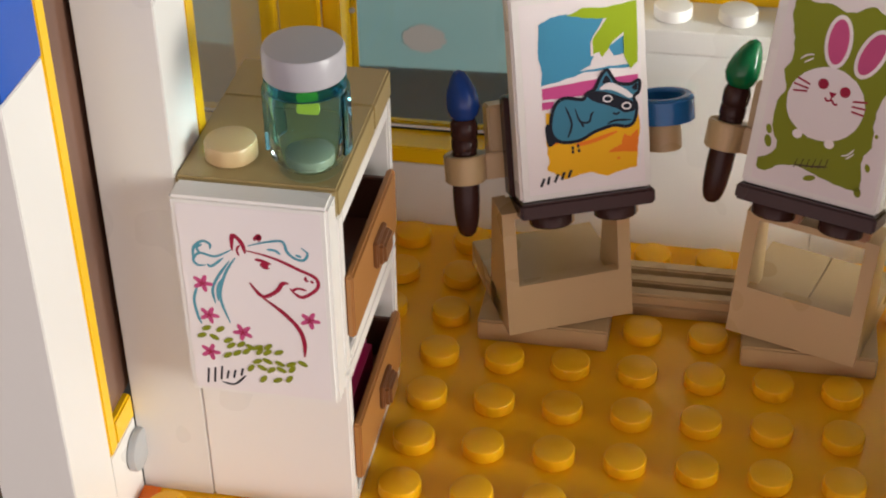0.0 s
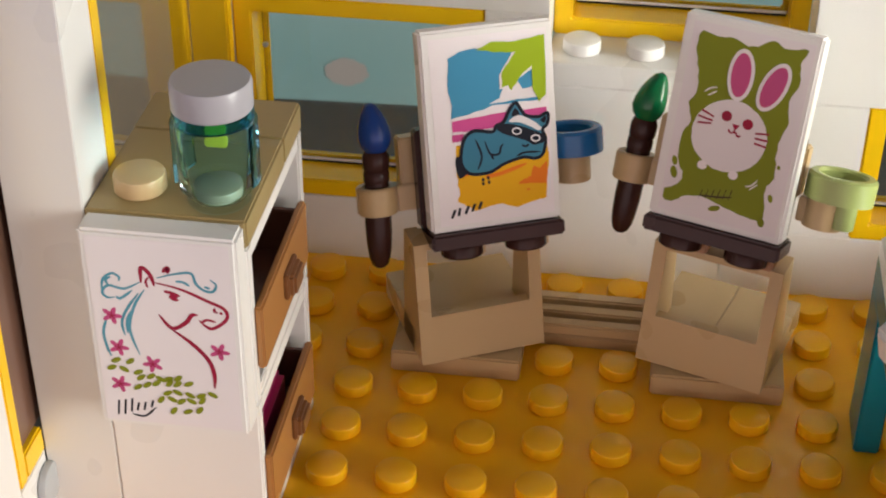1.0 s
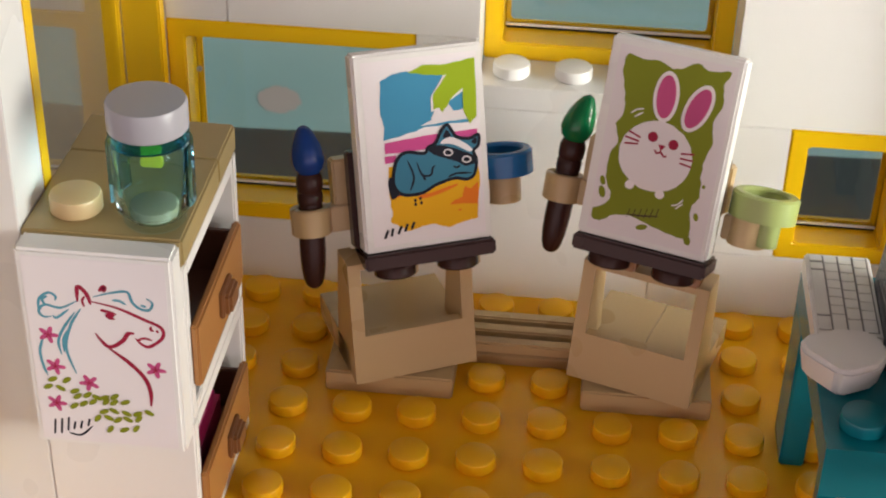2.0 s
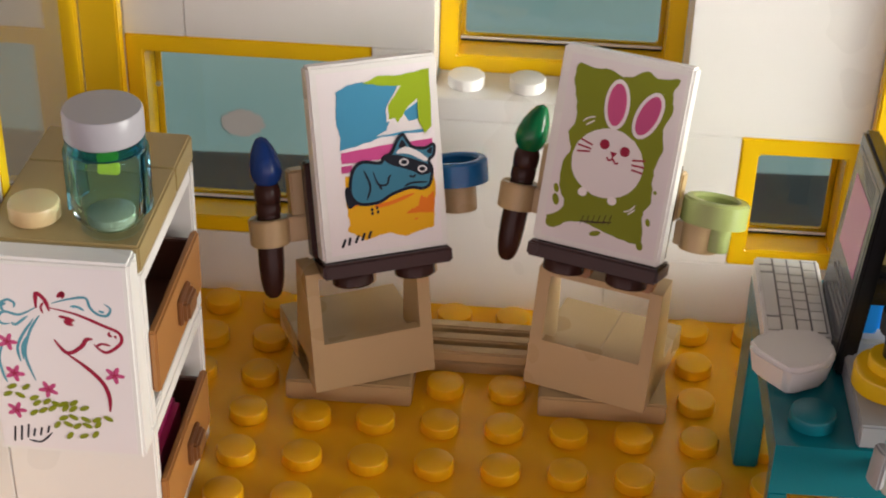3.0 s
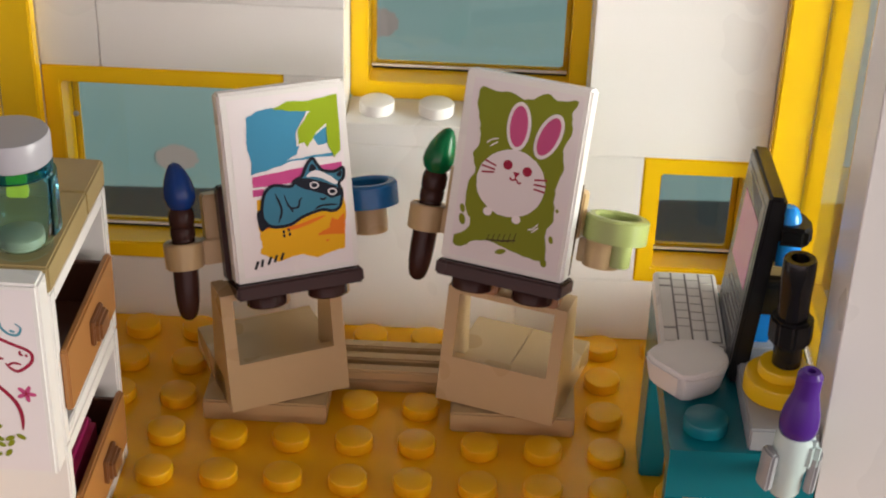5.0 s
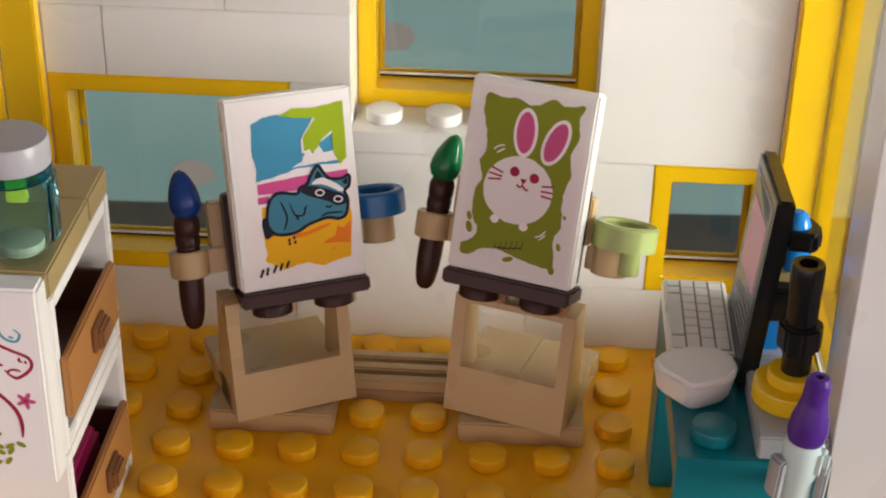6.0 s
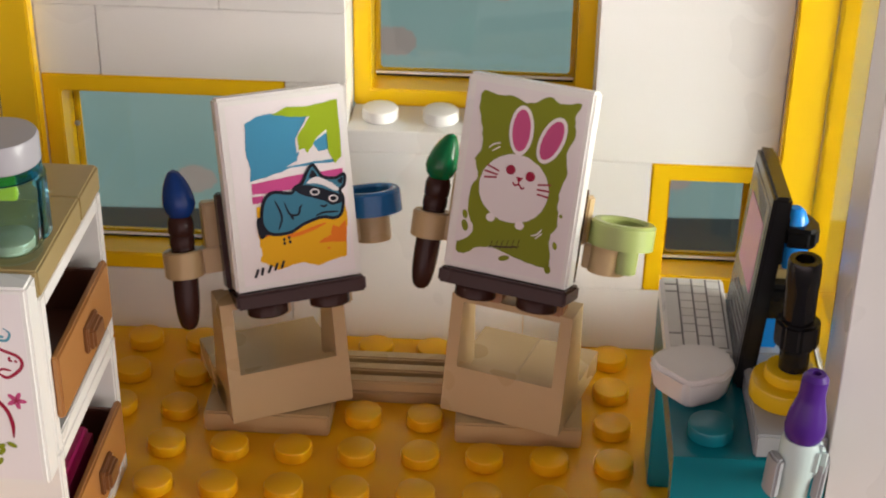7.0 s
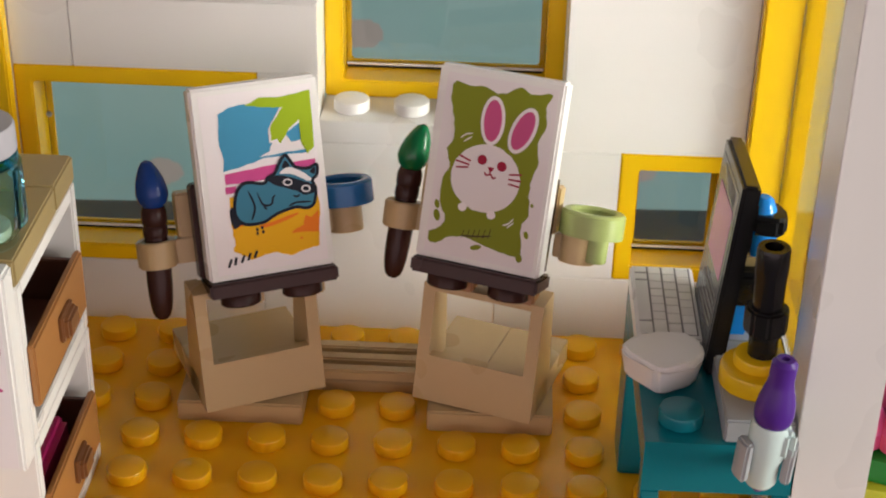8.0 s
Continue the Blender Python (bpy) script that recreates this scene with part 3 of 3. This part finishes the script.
def easel_art_green(b, m):
    w = -0.009
    green = [(0.29, 2.76), (0.5, 2.72), (0.76, 2.74), (1.03, 2.68), (1.32, 2.83), (1.48, 2.75), (1.8, 2.79), (1.74, 2.58), (1.79, 2.31), (1.7, 2.04), (1.75, 1.74), (1.68, 1.49), (1.68, 1.21), (1.71, 0.93), (1.62, 0.74), (1.67, 0.46), (1.64, 0.28),
             (1.32, 0.3), (1.01, 0.37), (0.7, 0.42), (0.49, 0.37), (0.36, 0.27), (0.21, 0.25), (0.18, 0.42), (0.32, 0.48), (0.41, 0.65), (0.28, 0.91), (0.28, 1.26), (0.36, 1.45), (0.29, 1.72), (0.37, 1.91), (0.33, 2.19), (0.24, 2.52)]
    part("paint_patch", flat(rough_edge(green, 0.012, 12, 4), w), I_OLIVE, b, m=m)
    for c in ((0.25, 0.85, 0.04, 0.07), (0.27, 0.68, 0.05, 0.09), (0.96, 0.3, 0.09, 0.04), (1.72, 0.64, 0.035, 0.06), (1.745, 1.1, 0.025, 0.03), (1.66, 0.27, 0.05, 0.07)):
        part("paint_patch", flat(oval(*c, 20), w), I_OLIVE, b, m=m)
    part("paint_shape", flat(rough_edge(oval(0.96, 1.37, 0.55, 0.52, 0, 16), 0.008, 13, 3), w - 0.0045), I_WHITE, b, m=m)
    for u, v in ((0.66, 0.88), (1.13, 0.84)):
        part("paint_shape", flat(oval(u, v, 0.07, 0.065), w - 0.0050), I_WHITE, b, m=m)
    for u, v, t in ((0.95, 2.26, 2), (1.44, 2.19, -19)):
        part("paint_shape", flat(oval(u, v, 0.19, 0.375, t), w - 0.009), I_WHITE, b, m=m)
        part("paint_shape", flat(oval(u, v, 0.14, 0.315, t), w - 0.0135), I_ROSE, b, m=m)
    for u, v in ((0.87, 1.65), (1.19, 1.6)):
        part("paint_shape", flat(oval(u, v, 0.075, 0.075), w - 0.009), I_CRIM, b, m=m)
    part("paint_shape", flat([(0.97, 1.56), (1.08, 1.56), (1.04, 1.49), (1.01, 1.49)], w - 0.009), I_CRIM, b, m=m)
    for q in ([(1.02, 1.5), (1.02, 1.45)], [(0.93, 1.47), (0.97, 1.43), (1.03, 1.45), (1.08, 1.4), (1.12, 1.42)]):
        part("paint_line", stroke(q, 0.028, w - 0.009, len(q) > 2, 0.8), I_CRIM, b, m=m)
    for q in ([(0.5, 1.66), (0.69, 1.6)], [(0.46, 1.57), (0.68, 1.54)], [(0.47, 1.47), (0.67, 1.5)], [(1.32, 1.5), (1.52, 1.53)], [(1.32, 1.43), (1.52, 1.43)], [(1.33, 1.36), (1.51, 1.34)]):
        part("paint_line", stroke(q, 0.04, w - 0.009, False, 0.7), I_CRIM, b, m=m)
    for q in ([(0.48, 1.92), (0.56, 1.99), (0.66, 2.02)], [(0.54, 1.88), (0.66, 1.97)], [(1.33, 0.72), (1.42, 0.76), (1.49, 0.85)], [(1.4, 0.69), (1.5, 0.79)]):
        part("paint_line", stroke(q, 0.022, w - 0.0045), I_WHITE, b, m=m)
    for k in range(6):
        part("writing_bar", stroke([(0.71 + 0.085 * k, 0.4 + 0.015 * k), (0.74 + 0.085 * k, 0.53 + 0.02 * k)], 0.03, w - 0.0045, False), BROWN, b, m=m)
    part("writing_bar", stroke([(0.7, 0.44), (0.95, 0.47), (1.18, 0.52)], 0.022, w - 0.0085), BROWN, b, m=m)


def easel(x, y, rz, rzb, bu, bv, bz, lean, brush_u, pot_u, pot_v, tip, potmat, art, label):
    e = thing("easel", x, y, 0, label, "easel", "easels")
    R = Matrix.Rotation(radians(rz), 4, "Z")
    # square base plate and, turned on it, two tiles and a sloping hollow frame
    part("base_plate", box(-1, 1, -1, 1, 0, 0.38, 0.03), TAN, e)
    for x0, x1 in (((-0.99, -0.003), (0.003, 0.99)) if rz < 0 else ((-0.99, 0.99),)):
        part("tile", box(x0, x1, -0.7, 0.99, 0.41, 0.82, 0.012), TAN, e, m=R)
    st = bmesh.new()
    slope = lambda z: -1.0 + 0.24 * (z - 0.41)
    for sx in (-0.99, 0.79):
        side = prism([(-1.0, 0.41), (-0.04, 0.41), (-0.04, 2.3), (slope(2.3), 2.3)], 0, 0.2, 0.0)
        side.transform(Matrix(((0, 0, 1, sx), (1, 0, 0, 0), (0, 1, 0, 0), (0, 0, 0, 1))))
        join(st, side)
    for z0, z1, y1 in ((0.41, 1.15, 0.16), (2.2, 2.3, 0.45)):
        bar = prism([(slope(z0), z0), (slope(z0) + y1, z0), (slope(z1) + y1, z1), (slope(z1), z1)], 0, 1.58, 0.0)
        bar.transform(Matrix(((0, 0, 1, -0.79), (1, 0, 0, 0), (0, 1, 0, 0), (0, 0, 0, 1))))
        join(st, bar)
    bmesh.ops.remove_doubles(st, verts=st.verts, dist=0.0005)
    part("stand", st, TAN, e, "hollow tan sloping stand", m=R)
    # the leaning upper part: u along the board, v up it
    RB = Matrix.Rotation(radians(rzb), 4, "Z")
    M = RB @ T((bu, bv, bz)) @ Matrix.Rotation(radians(-lean), 4, "X") @ T((-1, 0, 0))
    bd = part("board", box(0, 2, 0, 0.36, 0, 3.0, 0.04), WHITE, e, "white picture board", m=M)
    part("sticker", flat([(0.14, 0.1), (1.9, 0.1), (1.9, 2.88), (0.14, 2.88)], -0.003), I_WHITE, bd, m=M)
    art(bd, M)
    part("ledge", box(-0.03, 2.03, -0.08, 0.66, -0.25, -0.012, 0.035), BROWN, e, "dark brown ledge under the board", m=M)
    for u in (0.5, 1.5):
        part("stud", disc(0.32, 0, 0.2, 0.05, 32), BROWN, e, m=M @ T((u, 0.27, -0.448)))
        part("clip", box(u + 0.02, u + 0.4, 0.36, 0.66, -0.53, -0.26, 0.03), NOUGAT if rz < 0 else TAN, e, "small block under the ledge", m=M)
    part("bracket", box(-0.07, 1.95, 0.37, 0.66, 0.0, 1.5, 0.03), BROWN, e, m=M)
    part("back_brick", box(-0.26, 1.98 if rz < 0 else 2.1, 0.66, 0.98, 0.6, 1.35, 0.03), TAN, e, m=M)
    # clips with brush and pot at the two ends
    W = 0.75
    clip = arc_wall(0.19, 0.31, -168, 184, 0.24, 0.66, 0.02, 32)
    box(0.28, max(0.34, -brush_u), -0.14, 0.16, 0.25, 0.65, 0.02, clip)
    part("clip", clip, TAN, e, m=M @ T((brush_u, W, 0)))
    cu = pot_u - (0.16 if rz < 0 else 0.0)
    clip = disc(0.29, pot_v - 0.66, pot_v - 0.2, 0.03, 32)
    box(-(cu - 2.0), -0.22, -0.14, 0.14, pot_v - 0.62, pot_v - 0.25, 0.02, clip)
    part("clip", clip, TAN, e, m=M @ T((cu, W, 0)))
    if rz < 0:
        part("peg", arc_wall(0.12, 0.19, -150, 60, pot_v - 0.6, pot_v - 0.2), potmat, e, m=M @ T((pot_u + 0.12, W - 0.05, 0)))
    part("pot", ring(0.5, 0.33, pot_v - 0.2, pot_v + 0.18, 0.04, 40), potmat, e, "round hollow paint pot", m=M @ T((pot_u, W, 0)))
    br = thing("paint_brush", x, y, 0, "dark brown brush with a bright tip held in the easel's clip", "brush", "paint brushes")
    Mb = M @ T((brush_u, W, 0.4)) @ Matrix.Rotation(radians(2.2), 4, "Y") @ T((0, 0, -0.4))
    part("handle", lathe([(0, -0.62), (0.07, -0.61), (0.125, -0.56), (0.16, -0.46), (0.185, -0.3), (0.2, -0.05), (0.2, 0.35), (0.18, 0.6), (0.18, 0.74), (0, 0.74)], 28), BROWN, br, m=Mb)
    part("ferrule", lathe([(0, 0.72), (0.185, 0.72), (0.195, 0.75), (0.195, 0.87), (0.18, 0.9), (0.2, 0.94), (0.205, 1.1), (0.19, 1.15), (0.175, 1.19), (0, 1.19)], 28), BROWN, br, m=Mb)
    tp = lathe([(0, 1.18), (0.15, 1.18), (0.22, 1.26), (0.255, 1.38), (0.245, 1.5), (0.21, 1.65), (0.15, 1.79), (0.085, 1.89), (0, 1.93)], 32)
    for v in tp.verts:
        v.co.x += 0.2 * max(0.0, (v.co.z - 1.36)) ** 1.4 * (1 if rz < 0 else -0.6)
    part("tip", tp, tip, br, m=Mb)
    return e


easel(0.5, 1.5, 26, 23.5, 0.30, -0.69, 2.52, 17, -0.63, 2.45, 1.0, NAVY, MBLUE, easel_art_beach, "tan toy easel holding a colourful beach painting")
easel(4.5, 1.5, -18.5, -18.6, -0.09, -0.73, 2.88, 19, -0.55, 2.53, 0.9, GREEN, OLIVE, easel_art_green, "tan toy easel holding a green and pink painting")

ot = thing("orange_tile", -4.35, -4.0, 0, "small orange tile on the floor by the wall", "tile")
part("tile", box(-0.15, 0.1, -0.5, 0.48, 0.0, 0.06, 0.015), ORANGE, ot)

# grille between the easels
gr = thing("grille_tile", 2.5, 2.0, 0, "tan ribbed grille tile lying on the floor between the easels", "tile")
part("base", box(-0.98, 0.98, -0.48, 0.48, 0, 0.2, 0.02), TAN, gr)
for k in range(3):
    part("slat", box(-0.98, 0.98, -0.46 + 0.36 * k, -0.24 + 0.36 * k, 0.2, 0.4, 0.03), TAN, gr)


# ---- desk and what stands on it ----
def desk():
    d = thing("desk", 7.5, -1.5, 0, "teal toy desk with slim legs", "table")
    top = box(-1, 0.98, -2, 2, 2.42, 2.88, 0)
    box(-1, 0.98, -2, -1.74, 2.1, 2.42, 0, top)
    bmesh.ops.remove_doubles(top, verts=top.verts, dist=0.001)
    part("tabletop", top, TEAL, d)
    part("apron", box(-0.62, 0.6, 1.2, 1.98, 2.1, 2.42, 0.02), TEAL, d)
    for sx in (-1, 0.73):
        part("leg", box(sx, sx + 0.25, -2, -1.74, 0, 2.098, 0.02), TEAL, d)
    for sx in (-1, 0.61):
        part("leg", box(sx, sx + 0.37, 1.1, 2, 0, 2.42, 0.03), TEAL, d)
    part("stud", disc(0.3, 2.88, 3.09, 0.04, 32, -0.5, -1.5), TEAL, d)
    return d


desk()


def computer():
    c = thing("laptop", 6.96, -0.48, 2.88, "white toy keyboard with a dark screen standing at its side", "computer", size=0.965)
    kb = prism([(-1.0, 0.0), (1.0, 0.0), (1.0, 0.36), (-1.0, 0.30)], -0.48, 0.48, 0.03)
    part("keyboard", kb, WHITE, c, m=Matrix(((0, 0, 1, 0), (1, 0, 0, 0), (0, 1, 0, 0), (0, 0, 0, 1))))
    kbob = bpy.data.objects[c.children[0].name]
    tilt = T((0, 0, 0.33)) @ Matrix.Rotation(math.atan(0.03), 4, "X")
    part("key_bed", box(-0.42, 0.42, -0.9, 0.93, 0.005, 0.014, 0), KEYG, kbob, m=tilt)
    small = [0.19] * 7
    columns = ((0.15, 0.15, 1.08, 0.3), (0.36, *small), (0.26, 0.24, *small[:6]), (0.28, *small, 0.05))
    for k, lengths in enumerate(columns):
        x0, y = -0.425 + 0.212 * k, 0.92
        gap = (1.83 - sum(lengths)) / (len(lengths) - 1)
        for ln in (lengths if k == 0 else reversed(lengths)):
            part("key", box(x0, x0 + 0.18, y - ln, y, 0.014, 0.03, 0), KEYW, kbob, m=tilt)
            y -= ln + gap
    M = T((0.45, -1.5, 0.03)) @ Matrix.Rotation(radians(5.4), 4, "Y") @ Matrix.Rotation(radians(-4), 4, "X")
    sc = part("screen", box(0, 0.26, 0, 1.9, 0, 2.95, 0.05), BLACK, c, "dark screen", m=M)
    part("display", box(-0.006, 0.0, 0.15, 1.75, 0.25, 2.75, 0), SCREEN, sc, m=M)
    part("display", box(-0.014, -0.007, 0.32, 1.55, 1.35, 2.4, 0), SCRPINK, sc, "pink picture on the screen", m=M)
    for k in range(5):
        part("writing_bar", box(-0.012, -0.007, 0.3, 1.5 - 0.2 * (k % 3), 0.6 + 0.12 * k, 0.65 + 0.12 * k, 0), KEYG, sc, m=M)
        part("writing_bar", box(-0.012, -0.007, 0.35, 0.9 + 0.15 * k, 2.46 + 0.05 * k, 2.48 + 0.05 * k, 0), KEYG, sc, m=M)


computer()

ms = thing("faceted_stone", 6.8, -1.95, 2.88, "white faceted gem-shaped piece lying on the desk", "ornament", size=1.02)
gem = prism([(-0.58, 0.06), (-0.42, 0.28), (-0.06, 0.45), (0.36, 0.44), (0.56, 0.22), (0.58, -0.1), (0.42, -0.36), (0.06, -0.56), (-0.12, -0.56), (-0.5, -0.16)], 0.0, 0.46, 0.0)
for v in gem.verts:
    if v.co.z < 0.2:
        v.co.x, v.co.y = v.co.x * 0.84, v.co.y * 0.84
part("stone", bevel(gem, 0.06, 3), WHITE, ms)


def gadget():
    g = thing("telescope", 8.0, -2.53, 2.88, "black upright toy telescope on a yellow round foot", "telescope", size=0.97)
    part("foot", box(-0.5, 0.44, -0.95, 1.0, 0, 0.36, 0.03), GREY, g, "light grey plate")
    part("foot", disc(0.51, 0.36, 0.66, 0.05), YELLOW, g, "yellow round plate")
    part("stud", disc(0.34, 0.66, 0.84, 0.04, 32), YELLOW, g)
    lean = T((0.05, 0, 0)) @ Matrix.Rotation(radians(-1), 4, "Y")
    part("tube", lathe([(0, 0.82), (0.2, 0.82), (0.2, 1.1), (0.21, 1.12), (0.21, 1.5), (0.205, 1.55), (0.215, 2.06), (0.225, 2.14), (0.225, 2.46), (0.21, 2.5), (0.13, 2.5), (0.12, 2.3), (0, 2.3)], 32), BLACK, g, m=lean)
    part("collar", prism([(0.31 * math.cos(a), 0.31 * math.sin(a)) for a in [k * math.pi / 4 for k in range(8)]], 1.2, 1.6, 0.04), BLACK, g, m=lean)
    b = thing("blue_robot", 7.87, -1.2, 2.88, "azure toy machine with black clips standing on the desk", "robot", size=0.965)
    azure = plastic("azure_plastic", (0.01, 0.22, 0.68), 0.2)
    part("base", box(-0.25, 0.3, -0.3, 0.3, 0, 0.34, 0.04), GREY, b, "light grey foot")
    part("body", box(-0.25, 0.2, -0.2, 0.25, 0.34, 0.95, 0.08), azure, b)
    part("arm", box(-0.32, 0.32, -0.4, 0.25, 0.95, 1.5, 0.07), BLACK, b)
    part("joint", box(-0.05, 0.3, -0.2, 0.2, 1.5, 1.72, 0.05), DTAN, b)
    part("upright", box(-0.16, 0.1, -0.2, 0.2, 1.72, 2.5, 0.05), BLACK, b, "black upright clip")
    part("head", lathe([(0, 1.6), (0.2, 1.6), (0.24, 1.66), (0.24, 2.1), (0.19, 2.35), (0.14, 2.47), (0.08, 2.52), (0, 2.53)], 28), azure, b, m=T((0.19, 0.05, 0)))
    hook = prism([(0.02, -0.24), (0.4, -0.3), (0.52, -0.2), (0.54, 0.1), (0.46, 0.3), (0.02, 0.3)], 2.02, 2.32, 0.06)
    part("clip", hook, BLACK, b, "black hooked clip")


gadget()


def rocket():
    r = thing("toy_rocket", 7.92, -4.0, 2.58, "small white and purple toy rocket clipped to the desk front", "rocket")
    r.matrix_world = r.matrix_world @ Matrix.Rotation(radians(3.5), 4, "Y")
    slim = Matrix.Diagonal((0.76, 0.76, 1.07, 1))
    part("nose", lathe([(0, 0.98), (0.27, 0.98), (0.32, 1.04), (0.335, 1.14), (0.31, 1.3), (0.235, 1.5), (0.215, 1.58), (0.215, 1.8), (0.15, 1.86), (0.07, 1.86), (0.06, 1.78), (0, 1.78)], 32), PURPLE, r, "purple nose cone", m=slim)
    part("body", lathe([(0, 0.1), (0.22, 0.1), (0.27, 0.16), (0.28, 0.45), (0.33, 0.55), (0.34, 0.92), (0.3, 0.99), (0, 0.99)], 32), AQUA, r, "pale aqua body", m=slim)
    part("nozzle", lathe([(0, 0), (0.08, 0), (0.14, 0.1), (0, 0.1)], 20), PURPLE, r, m=slim)
    for a in (-15, 200):
        part("fin", arc_wall(0.24, 0.38, a - 24, a + 24, 0.24, 0.82, 0.05, 6), GREY, r, "light grey half-round fin")
    part("fin", box(0.1, 0.36, -0.09, 0.09, 0.62, 1.05, 0.07), AQUA, r, m=Matrix.Rotation(radians(-35), 4, "Z"))
    part("bracket", box(-0.2, 0.2, 0.2, 0.498, 0.02, 0.2, 0.03), GREY, r)


rocket()

# plants outside the east wall
for x, y, z, rnd in ((10.2, -1.2, 0, 1),):
    fl = thing("flower_plant", x, y, 0.42, "pink toy blossoms with green leaves beside the wall", "plant")
    part("pot", disc(0.9, -12.61, 0.75, 0.05), LIME, fl)
    part("leaf", disc(0.8, 0.76, 1.15, 0.05, 8), LEAFG, fl)
    for k in range(5):
        a = k * 72
        part("blossom", lathe([(0, 1.16), (0.3, 1.2), (0.35, 1.5), (0.2, 1.8), (0, 1.85)], 16), PINKP, fl, m=T((0.45 * math.cos(radians(a)), 0.45 * math.sin(radians(a)), 0)))

# ---- floor studs, last ----
fs = None
for i in range(-4, 9):
    for j in range(-5, 4):
        if -3.6 < i < -1.4 and -3.6 < j < -0.4 or i in (0, 1, 4, 5) and j in (1, 2) or i in (2, 3) and j == 2 or i == -4 and j > -4 or i == 9:
            continue
        if fs is None:
            fs = part("stud", STUD.copy(), FLOORY, floor)
            fs.matrix_local = pose(S * i, S * j, 0)
        else:
            same_mesh("stud", fs, floor, i, j, 0)
